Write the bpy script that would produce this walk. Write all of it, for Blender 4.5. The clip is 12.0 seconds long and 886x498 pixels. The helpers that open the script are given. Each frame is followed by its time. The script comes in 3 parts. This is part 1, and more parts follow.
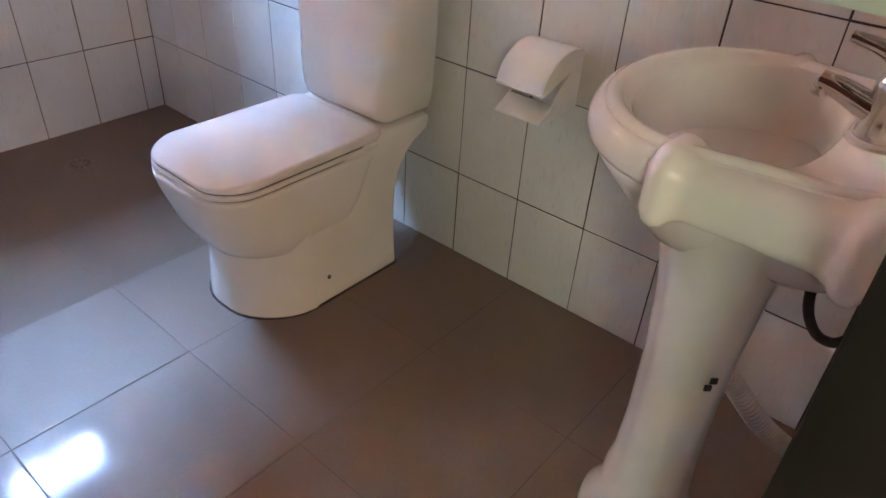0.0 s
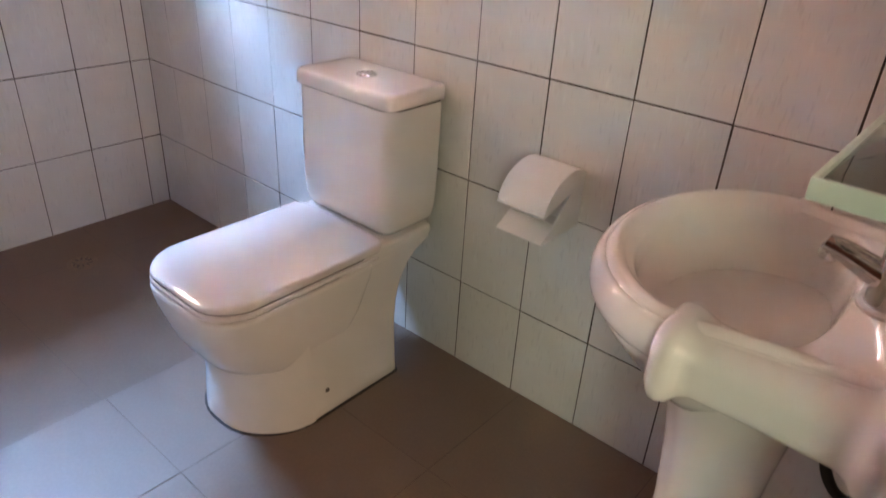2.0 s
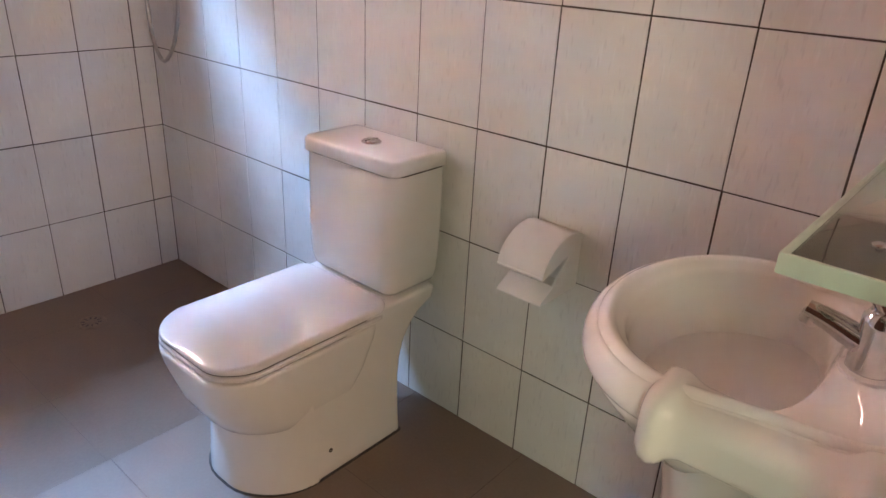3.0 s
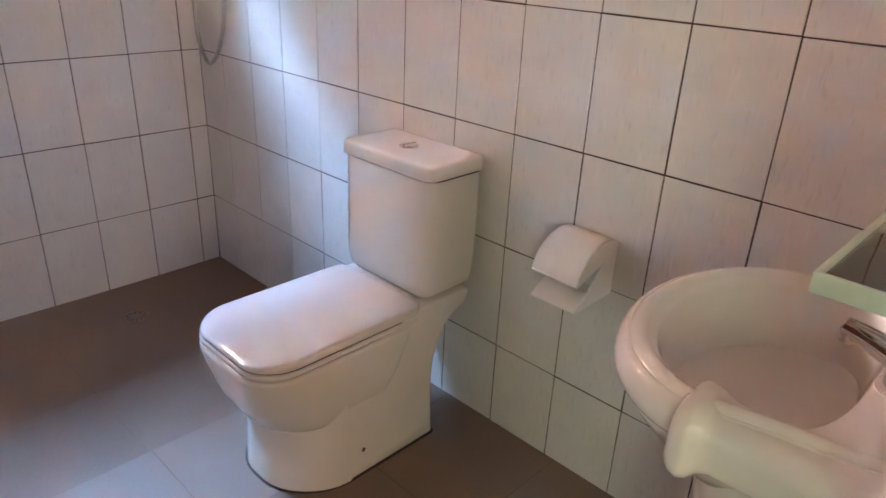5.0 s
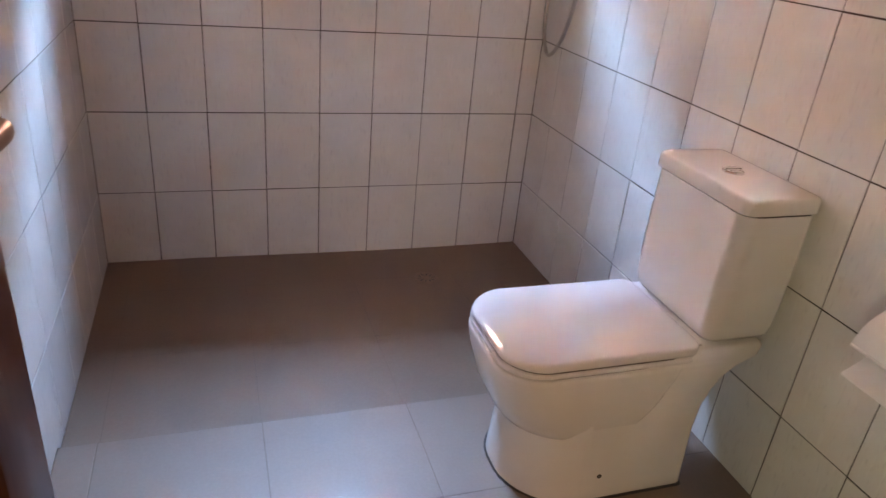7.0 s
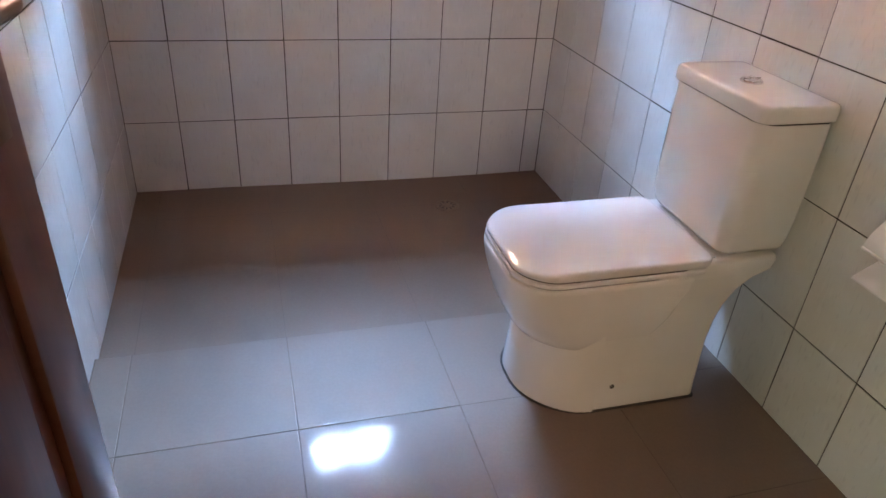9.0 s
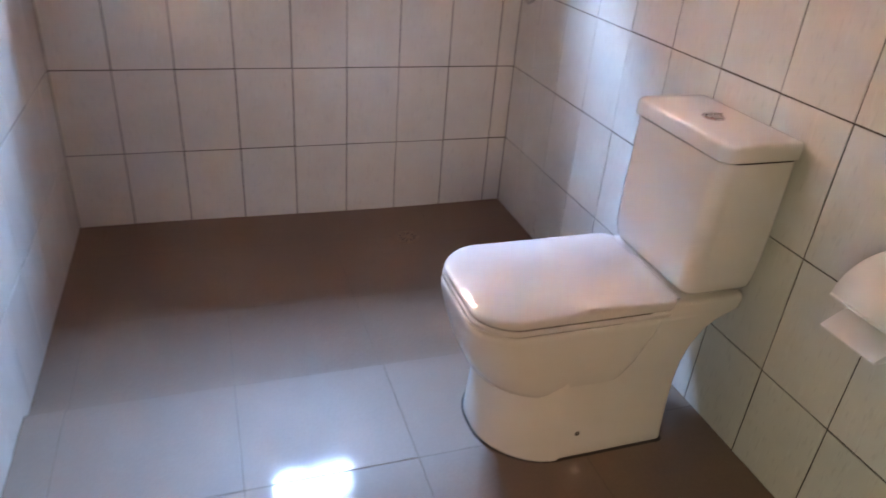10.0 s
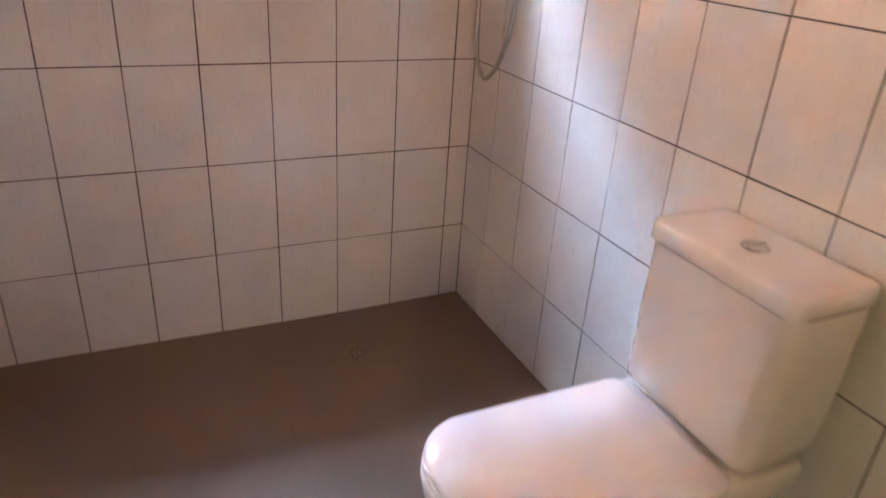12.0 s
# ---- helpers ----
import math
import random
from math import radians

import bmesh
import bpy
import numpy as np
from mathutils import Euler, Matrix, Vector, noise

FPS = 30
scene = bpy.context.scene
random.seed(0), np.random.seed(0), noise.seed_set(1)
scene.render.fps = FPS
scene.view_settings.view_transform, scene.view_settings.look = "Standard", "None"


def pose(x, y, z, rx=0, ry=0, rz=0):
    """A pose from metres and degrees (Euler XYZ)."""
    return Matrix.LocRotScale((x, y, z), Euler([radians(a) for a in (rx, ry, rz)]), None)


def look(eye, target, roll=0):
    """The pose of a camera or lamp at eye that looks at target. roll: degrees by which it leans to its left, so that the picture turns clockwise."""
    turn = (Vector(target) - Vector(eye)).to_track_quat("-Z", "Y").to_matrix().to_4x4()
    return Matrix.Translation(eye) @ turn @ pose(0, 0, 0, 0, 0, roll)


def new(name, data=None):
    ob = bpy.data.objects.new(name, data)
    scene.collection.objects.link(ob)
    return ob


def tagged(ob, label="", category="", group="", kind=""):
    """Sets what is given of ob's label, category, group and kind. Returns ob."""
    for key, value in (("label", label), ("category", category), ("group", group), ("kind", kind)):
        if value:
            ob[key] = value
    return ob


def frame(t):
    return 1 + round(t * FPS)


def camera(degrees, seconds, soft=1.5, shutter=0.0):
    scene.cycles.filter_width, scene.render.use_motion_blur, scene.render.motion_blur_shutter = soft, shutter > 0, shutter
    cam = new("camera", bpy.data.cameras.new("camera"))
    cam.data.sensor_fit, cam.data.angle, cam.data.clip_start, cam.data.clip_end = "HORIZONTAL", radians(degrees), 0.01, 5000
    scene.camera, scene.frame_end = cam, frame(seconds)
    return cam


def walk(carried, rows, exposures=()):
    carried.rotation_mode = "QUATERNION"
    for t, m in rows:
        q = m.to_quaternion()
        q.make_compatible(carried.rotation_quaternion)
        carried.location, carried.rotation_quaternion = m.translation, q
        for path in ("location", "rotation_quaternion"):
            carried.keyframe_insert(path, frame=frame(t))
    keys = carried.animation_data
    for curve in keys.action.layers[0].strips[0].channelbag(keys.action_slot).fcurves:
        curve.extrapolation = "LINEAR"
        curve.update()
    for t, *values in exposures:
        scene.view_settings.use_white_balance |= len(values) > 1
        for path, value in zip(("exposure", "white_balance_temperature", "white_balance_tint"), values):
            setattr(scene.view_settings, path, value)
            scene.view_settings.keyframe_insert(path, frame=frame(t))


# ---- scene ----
cam = camera(65.7, 12.0, shutter=0.8)
PATH = [
    (0, (-1.264, -2.43, 1.164), (0.029, -1.4, 0.038), 3.8),
    (0.5, (-1.256, -2.414, 1.179), (0.046, -1.398, 0.051), 3.6),
    (1, (-1.228, -2.395, 1.198), (0.083, -1.373, 0.086), 4.4),
    (1.5, (-1.192, -2.378, 1.213), (0.143, -1.296, 0.189), 3.9),
    (2, (-1.201, -2.381, 1.245), (0.155, -1.266, 0.288), 3.5),
    (2.5, (-1.216, -2.394, 1.268), (0.169, -1.243, 0.397), 3.4),
    (3, (-1.222, -2.407, 1.279), (0.173, -1.229, 0.464), 3.0),
    (5, (-1.225, -2.414, 1.294), (0.097, -1.158, 0.474), 2.7),
    (5.5, (-1.218, -2.415, 1.283), (-0.005, -1.058, 0.454), 1.9),
    (6, (-1.211, -2.387, 1.276), (-0.279, -0.83, 0.434), 4.6),
    (6.5, (-1.177, -2.385, 1.267), (-0.464, -0.728, 0.403), 4.8),
    (7, (-1.175, -2.376, 1.276), (-0.564, -0.682, 0.405), 5.6),
    (7.5, (-1.166, -2.384, 1.274), (-0.619, -0.685, 0.371), 5.5),
    (7.7, (-1.161, -2.403, 1.262), (-0.651, -0.702, 0.341), 5.4),
    (9.3, (-1.15, -2.442, 1.227), (-0.628, -0.804, 0.205), 3.9),
    (9.5, (-1.135, -2.412, 1.235), (-0.6, -0.766, 0.232), 4.1),
    (10, (-1.095, -2.353, 1.242), (-0.488, -0.711, 0.273), 4.7),
    (10.5, (-1.083, -2.239, 1.256), (-0.353, -0.624, 0.33), 4.2),
    (11, (-1.105, -2.108, 1.282), (-0.287, -0.5, 0.419), 3.8),
    (11.5, (-1.091, -2.024, 1.283), (-0.275, -0.431, 0.389), 3.5),
    (12, (-1.014, -1.891, 1.29), (-0.216, -0.278, 0.418), 4.0),
]
EXPOSURES = [(0, 11.15, 7300, 8), (3, 11.28, 7400, 9), (5.5, 11.15, 7500, 8), (7, 11.1, 8400, 14), (9.5, 11.15, 7700, 8), (10.5, 11.2, 8700, 14), (12, 11.17, 10300, 20)]
walk(cam, [(t, look(eye, target, roll)) for t, eye, target, roll in PATH], EXPOSURES)

# ---- world, sun and lights ----
world = bpy.data.worlds.new("sky")
scene.world = world
world.use_nodes = True
wn = world.node_tree
sky = wn.nodes.new("ShaderNodeTexSky")
sky.sky_type = "NISHITA"
sky.sun_disc = False
sky.air_density, sky.dust_density, sky.ozone_density = 1.0, 0.0, 4.0
sky.sun_elevation, sky.sun_rotation = radians(45), radians(90)
wn.nodes["Background"].inputs["Strength"].default_value = 0.1
wn.links.new(sky.outputs[0], wn.nodes["Background"].inputs["Color"])

# the small high window: the sky's light is gathered through its opening, and a lamp in
# the opening stands in for the daylight that comes off the pinkish sunlit houses outside
portal = new("window_sky", bpy.data.lights.new("window_sky", "AREA"))
portal.data.shape, portal.data.size, portal.data.size_y = "RECTANGLE", 0.43, 0.32
portal.data.cycles.is_portal = True
portal.matrix_world = look((-0.765, 0.291, 1.66), (-0.765, 0.0, 1.66))
daylight = new("window_daylight", bpy.data.lights.new("window_daylight", "AREA"))
daylight.data.shape, daylight.data.size, daylight.data.size_y = "RECTANGLE", 0.43, 0.32
daylight.data.energy, daylight.data.color = 0.0044, (1.0, 0.60, 0.53)
daylight.data.spread = radians(104)
daylight.matrix_world = look((-0.765, 0.275, 1.66), (-0.765, 0.0, 1.74))

# daylight that comes in by the window of the room behind the doorway
room_light = new("room_window_light", bpy.data.lights.new("room_window_light", "AREA"))
room_light.data.shape, room_light.data.size, room_light.data.size_y = "RECTANGLE", 1.3, 1.1
room_light.data.energy, room_light.data.color = 0.021, (0.84, 1.0, 0.84)
room_light.matrix_world = look((-3.42, -3.75, 1.5), (-0.6, -2.3, 0.9))

# added fill lamp in the unseen room, through the doorway onto toilet and shower wall
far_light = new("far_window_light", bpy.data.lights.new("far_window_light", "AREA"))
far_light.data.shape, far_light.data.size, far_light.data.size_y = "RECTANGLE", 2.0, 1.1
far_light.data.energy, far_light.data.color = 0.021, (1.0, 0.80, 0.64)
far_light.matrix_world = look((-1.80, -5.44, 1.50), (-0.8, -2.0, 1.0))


# ---- materials ----
def material(name, color, rough=0.5, metal=0.0, spec=0.5):
    m = bpy.data.materials.new(name)
    m.use_nodes = True
    b = m.node_tree.nodes["Principled BSDF"]
    b.inputs["Base Color"].default_value = (*color, 1)
    b.inputs["Roughness"].default_value = rough
    b.inputs["Metallic"].default_value = metal
    b.inputs["Specular IOR Level"].default_value = spec
    return m, m.node_tree, b


def node(nt, kind, **values):
    n = nt.nodes.new(kind)
    for key, value in values.items():
        n.inputs[key.replace("_", " ")].default_value = value
    return n


def coords(nt, scale=(1, 1, 1), spread=7.0):
    """Object coordinates, moved by a random amount for each object."""
    tc, info = nt.nodes.new("ShaderNodeTexCoord"), nt.nodes.new("ShaderNodeObjectInfo")
    mul = nt.nodes.new("ShaderNodeMath")
    mul.operation = "MULTIPLY"
    mul.inputs[1].default_value = spread
    nt.links.new(info.outputs["Random"], mul.inputs[0])
    add = nt.nodes.new("ShaderNodeVectorMath")
    nt.links.new(tc.outputs["Object"], add.inputs[0])
    nt.links.new(mul.outputs[0], add.inputs[1])
    mp = nt.nodes.new("ShaderNodeMapping")
    mp.inputs["Scale"].default_value = scale
    nt.links.new(add.outputs[0], mp.inputs["Vector"])
    return mp.outputs[0], info.outputs["Random"]


def ramp(nt, value, a, b, ca=(0, 0, 0), cb=(1, 1, 1)):
    r = nt.nodes.new("ShaderNodeValToRGB")
    r.color_ramp.elements[0].position, r.color_ramp.elements[1].position = a, b
    r.color_ramp.elements[0].color, r.color_ramp.elements[1].color = (*ca, 1), (*cb, 1)
    nt.links.new(value, r.inputs[0])
    return r.outputs[0]


def mix(nt, fac, a, b, mode="MIX"):
    n = nt.nodes.new("ShaderNodeMix")
    n.data_type, n.blend_type = "RGBA", mode
    for socket, v in ((n.inputs[0], fac), (n.inputs[6], a), (n.inputs[7], b)):
        if isinstance(v, (int, float)):
            socket.default_value = v
        elif isinstance(v, tuple):
            socket.default_value = (*v, 1)
        else:
            nt.links.new(v, socket)
    return n.outputs[2]


def noise_of(nt, vec, scale, detail=3.0, rough=0.55):
    n = node(nt, "ShaderNodeTexNoise", Scale=scale, Detail=detail, Roughness=rough)
    nt.links.new(vec, n.inputs["Vector"])
    return n.outputs["Fac"]


def bump(nt, b, height, strength, distance=0.001):
    n = node(nt, "ShaderNodeBump", Strength=strength, Distance=distance)
    nt.links.new(height, n.inputs["Height"])
    nt.links.new(n.outputs[0], b.inputs["Normal"])


def wall_tile_material():
    m, nt, b = material("glazed_wall_tile", (0.72, 0.70, 0.66), 0.16)
    vec, rnd = coords(nt)
    dash_vec, _ = coords(nt, (150, 1, 26))
    dash = ramp(nt, noise_of(nt, dash_vec, 1.0, 1.0), 0.62, 0.72)
    pale_vec, _ = coords(nt, (120, 3, 18), 11.0)
    pale = ramp(nt, noise_of(nt, pale_vec, 1.0, 1.0), 0.62, 0.74)
    cloud = noise_of(nt, vec, 9.0, 3.0)
    base = mix(nt, ramp(nt, cloud, 0.3, 0.75), (0.70, 0.675, 0.63), (0.76, 0.74, 0.70))
    base = mix(nt, ramp(nt, rnd, 0.0, 1.0, (0, 0, 0), (0.35, 0.35, 0.35)), base, (0.66, 0.64, 0.60))
    d = nt.nodes.new("ShaderNodeMath")
    d.operation = "MULTIPLY"
    d.inputs[1].default_value = 0.22
    nt.links.new(dash, d.inputs[0])
    base = mix(nt, d.outputs[0], base, (0.45, 0.42, 0.40))
    p = nt.nodes.new("ShaderNodeMath")
    p.operation = "MULTIPLY"
    p.inputs[1].default_value = 0.22
    nt.links.new(pale, p.inputs[0])
    base = mix(nt, p.outputs[0], base, (0.86, 0.85, 0.82))
    nt.links.new(base, b.inputs["Base Color"])
    nt.links.new(ramp(nt, cloud, 0.2, 0.8, (0.12,) * 3, (0.24,) * 3), b.inputs["Roughness"])
    # low relief of staggered pillows across the glaze
    weave_vec, _ = coords(nt, (36, 1, 62), 0.0)
    pillow = node(nt, "ShaderNodeTexVoronoi", Scale=1.0, Randomness=0.55)
    pillow.feature = "SMOOTH_F1"
    pillow.inputs["Smoothness"].default_value = 0.6
    nt.links.new(weave_vec, pillow.inputs["Vector"])
    relief = mix(nt, 0.35, pillow.outputs["Distance"], noise_of(nt, vec, 38.0, 2.0))
    bump(nt, b, relief, 0.30, 0.0012)
    return m


def floor_tile_material(name, spec, coat):
    m, nt, b = material(name, (0.17, 0.11, 0.075), 0.5, 0.0, spec)
    b.inputs["Coat Weight"].default_value = coat
    b.inputs["Coat Roughness"].default_value = 0.075
    vec, rnd = coords(nt)
    cloud = noise_of(nt, vec, 2.2, 2.0, 0.5)
    grain = noise_of(nt, vec, 130.0, 3.0)
    base = mix(nt, ramp(nt, cloud, 0.1, 0.9), (0.170, 0.110, 0.074), (0.205, 0.134, 0.092))
    base = mix(nt, ramp(nt, grain, 0.35, 0.8, (0, 0, 0), (0.4, 0.4, 0.4)), base, (0.24, 0.165, 0.115))
    base = mix(nt, ramp(nt, rnd, 0, 1, (0, 0, 0), (0.12, 0.12, 0.12)), base, (0.14, 0.095, 0.068))
    nt.links.new(base, b.inputs["Base Color"])
    nt.links.new(ramp(nt, cloud, 0.1, 0.9, (0.52,) * 3, (0.62,) * 3), b.inputs["Roughness"])
    bump(nt, b, noise_of(nt, vec, 210.0, 2.0), 0.16, 0.0006)
    return m


def plain(name, color, rough, vary=0.12, scale=12.0, bump_scale=60.0, bump_strength=0.15, metal=0.0, spec=0.5):
    """Paint, plastic, grout, wood and the like: two scales of variation."""
    m, nt, b = material(name, color, rough, metal, spec)
    vec, _ = coords(nt)
    cloud = noise_of(nt, vec, scale, 4.0)
    dark = tuple(c * (1 - vary) for c in color)
    light = tuple(min(1.0, c * (1 + vary)) for c in color)
    nt.links.new(mix(nt, ramp(nt, cloud, 0.3, 0.7), dark, light), b.inputs["Base Color"])
    nt.links.new(ramp(nt, cloud, 0.2, 0.8, (rough * 0.85,) * 3, (min(1.0, rough * 1.2),) * 3), b.inputs["Roughness"])
    if bump_strength:
        bump(nt, b, noise_of(nt, vec, bump_scale, 3.0), bump_strength)
    return m


def wood_material(name, dark, light, rough):
    m, nt, b = material(name, dark, rough)
    vec, _ = coords(nt, (26, 26, 1.6))
    grain = noise_of(nt, vec, 1.6, 6.0, 0.65)
    nt.links.new(mix(nt, ramp(nt, grain, 0.3, 0.7), dark, light), b.inputs["Base Color"])
    bump(nt, b, grain, 0.12)
    return m


def glass_material(name, color, rough=0.0):
    m, nt, b = material(name, color, rough)
    b.inputs["Transmission Weight"].default_value = 1.0
    b.inputs["IOR"].default_value = 1.48
    return m


TILE = wall_tile_material()
FLOOR_TILE = floor_tile_material("brown_floor_tile", 0.9, 0.26)
# floor tile copied with less gloss, to put the shower's weaker reflections into it
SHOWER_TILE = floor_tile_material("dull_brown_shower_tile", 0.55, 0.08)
GROUT = plain("dark_grout", (0.055, 0.038, 0.028), 0.9, 0.35, 25.0, 200.0, 0.4)
FLOOR_GROUT = plain("brown_grout", (0.150, 0.098, 0.068), 0.6, 0.35, 5.0, 200.0, 0.4)
SHOWER_GROUT = plain("light_brown_grout", (0.150, 0.100, 0.070), 0.6, 0.35, 5.0, 200.0, 0.4)
PLASTER = plain("painted_plaster", (0.74, 0.66, 0.57), 0.8, 0.05, 3.0, 90.0, 0.2)
CEILING = plain("ceiling_paint", (0.42, 0.30, 0.25), 0.8, 0.04, 2.0, 90.0, 0.2)
PORCELAIN = plain("white_porcelain", (0.82, 0.80, 0.77), 0.03, 0.02, 5.0, 25.0, 0.0)
PLASTIC = plain("white_plastic", (0.78, 0.75, 0.74), 0.045, 0.02, 8.0, 40.0, 0.03)
PAPER_PLASTIC = plain("matt_white_plastic", (0.80, 0.78, 0.76), 0.36, 0.03, 14.0, 90.0, 0.05)
CHROME = plain("chrome", (0.72, 0.72, 0.73), 0.10, 0.04, 20.0, 60.0, 0.02, metal=1.0)
BRASS = plain("brown_bronze", (0.14, 0.075, 0.035), 0.38, 0.2, 30.0, 80.0, 0.05, metal=0.4)
STEEL_HOSE = plain("grey_metal_hose", (0.42, 0.40, 0.38), 0.32, 0.12, 60.0, 300.0, 0.1, metal=1.0)
RUBBER = plain("dark_rubber", (0.03, 0.028, 0.026), 0.45, 0.2, 30.0, 90.0, 0.1)
DOOR_WOOD = wood_material("red_brown_varnished_wood", (0.085, 0.028, 0.016), (0.150, 0.052, 0.028), 0.32)
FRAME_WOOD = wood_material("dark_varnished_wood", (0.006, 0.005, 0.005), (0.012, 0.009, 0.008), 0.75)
GREEN_GLASS = glass_material("frosted_green_glass", (0.88, 0.97, 0.90), 0.03)
GREEN_GLASS.node_tree.nodes["Principled BSDF"].inputs["Transmission Weight"].default_value = 0.92
GREEN_EDGE = plain("pale_green_plastic", (0.62, 0.72, 0.62), 0.3, 0.04, 12.0, 60.0, 0.03)
CLEAR_GLASS = glass_material("clear_glass", (1, 1, 1), 0.0)
BLACK = plain("black_print", (0.012, 0.012, 0.012), 0.5, 0.1, 60.0, 60.0, 0.0)
# dark colour for solid pieces that paint the shade in gaps, slots and holes
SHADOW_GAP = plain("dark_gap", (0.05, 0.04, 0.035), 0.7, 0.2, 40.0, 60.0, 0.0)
ALUMINIUM = plain("white_window_frame", (0.70, 0.69, 0.66), 0.35, 0.05, 9.0, 60.0, 0.05)
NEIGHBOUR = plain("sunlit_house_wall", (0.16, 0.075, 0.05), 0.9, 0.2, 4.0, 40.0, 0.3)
# unseen house wall: its pinkish emission stands in for sunlight, its top trims the sky
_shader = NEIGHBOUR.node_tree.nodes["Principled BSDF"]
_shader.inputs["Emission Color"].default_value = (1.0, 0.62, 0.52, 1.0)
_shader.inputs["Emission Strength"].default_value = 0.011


# ---- mesh helpers ----
def finish(bm, name, mat, smooth=True, angle=40):
    bmesh.ops.recalc_face_normals(bm, faces=bm.faces)
    me = bpy.data.meshes.new(name)
    if smooth:
        for f in bm.faces:
            f.smooth = True
        for e in bm.edges:
            if len(e.link_faces) == 2 and e.calc_face_angle(0) > radians(angle):
                e.smooth = False
    bm.to_mesh(me)
    bm.free()
    me.materials.append(mat)
    return me


def part(name, bm, mat, parent, label="", smooth=True, angle=40):
    ob = new(name, finish(bm, name, mat, smooth, angle))
    ob.parent = parent
    if parent is not None:
        ob.matrix_parent_inverse = parent.matrix_basis.inverted()
    if label:
        tagged(ob, label)
    return ob


def thing(name, at, label, category, group=""):
    ob = new(name)
    ob.location = at
    ob.empty_display_size = 0.1
    return tagged(ob, label, category, group)


def box(bm, x0, x1, y0, y1, z0, z1, bevel=0.0, segments=2):
    made = bmesh.ops.create_cube(bm, size=1, matrix=Matrix.LocRotScale(((x0 + x1) / 2, (y0 + y1) / 2, (z0 + z1) / 2), None, (x1 - x0, y1 - y0, z1 - z0)))
    if bevel:
        edges = {e for v in made["verts"] for e in v.link_edges}
        bmesh.ops.bevel(bm, geom=list(edges), offset=bevel, segments=segments, affect="EDGES", profile=0.5)
    return bm


def new_box(*a, **k):
    return box(bmesh.new(), *a, **k)


def loft(rings, cap_start=True, cap_end=True, closed=True):
    """Skin a list of rings with the same number of points."""
    bm = bmesh.new()
    rows = [[bm.verts.new(p) for p in ring] for ring in rings]
    n = len(rows[0])
    for a, b in zip(rows, rows[1:]):
        for i in range(n if closed else n - 1):
            j = (i + 1) % n
            bm.faces.new((a[i], a[j], b[j], b[i]))
    if cap_start:
        bm.faces.new(rows[0])
    if cap_end:
        bm.faces.new(rows[-1])
    return bm


def rounded(x0, x1, y0, y1, z, r, n=8, bow=0.0):
    """A rectangle with round corners at height z; r: one radius or one for each corner from (x0, y0) on; bow: how far the x0 side swells."""
    rs = r if isinstance(r, (tuple, list)) else (r,) * 4
    pts = []
    for (cx, cy, a0), rad in zip(((x0, y0, 180), (x1, y0, 270), (x1, y1, 0), (x0, y1, 90)), rs):
        sx, sy = (1 if cx == x0 else -1), (1 if cy == y0 else -1)
        for k in range(n + 1):
            a = radians(a0 + 90 * k / n)
            pts.append([cx + sx * rad + rad * math.cos(a), cy + sy * rad + rad * math.sin(a), z])
    mid, half = (y0 + y1) / 2, (y1 - y0) / 2
    for p in pts:
        side = (x1 - p[0]) / (x1 - x0)
        p[0] -= bow * side ** 3 * (1 - ((p[1] - mid) / half) ** 2)
    return pts


def tube(points, radius, sides=12, smooth=8, radii=None):
    """A round tube along a smooth curve through the points."""
    pts = [Vector(p) for p in points]
    path = []
    for i in range(len(pts) - 1):
        p0, p1, p2, p3 = pts[max(i - 1, 0)], pts[i], pts[i + 1], pts[min(i + 2, len(pts) - 1)]
        for k in range(smooth):
            t = k / smooth
            path.append(0.5 * (2 * p1 + (p2 - p0) * t + (2 * p0 - 5 * p1 + 4 * p2 - p3) * t * t + (3 * p1 - p0 - 3 * p2 + p3) * t ** 3))
    path.append(pts[-1])
    rings, side = [], None
    for i, p in enumerate(path):
        way = (path[min(i + 1, len(path) - 1)] - path[max(i - 1, 0)]).normalized()
        side = way.orthogonal().normalized() if side is None else (side - way * side.dot(way)).normalized()
        up = way.cross(side)
        rad = radius if radii is None else radii(i / (len(path) - 1))
        rings.append([p + rad * (math.cos(a) * side + math.sin(a) * up) for a in (2 * math.pi * k / sides for k in range(sides))])
    return loft(rings)


def lathe(profile, centre, sides=32, m=None):
    """Turn (radius, height) pairs round an upright axis at centre."""
    rings = [[Vector((r * math.cos(a), r * math.sin(a), h)) for a in (2 * math.pi * k / sides for k in range(sides))] for r, h in profile]
    bm = loft(rings)
    bm.transform(Matrix.Translation(centre) @ (m or Matrix.Identity(4)))
    return bm


# ---- the plan ----
EAST, NORTH, WEST, SOUTH = 0.075, 0.170, -1.590, -2.430
FLOOR, CEIL, STEP_Y = 0.015, 2.37, -0.875
ROW0, ROW, COL = 0.27, 0.30, 0.20
WIN = (-0.98, -0.55, 1.50, 1.82)
DOOR_X0, DOOR_X1, DOOR_H = -1.52, -0.72, 2.05


def shower_z(x, y):
    """The wet area's floor: a little lower, falling to the drain."""
    d = math.hypot(x + 0.41, y + 0.09)
    return -0.024 + 0.016 * min(1.0, d / 0.9) - 0.004 * max(0.0, 1 - d / 0.12)


# ---- structure ----
def wall(name, boxes, mat, label):
    bm = bmesh.new()
    for b in boxes:
        box(bm, *b)
    return tagged(part(name, bm, mat, None, "", False), label, "wall", "", "structure")


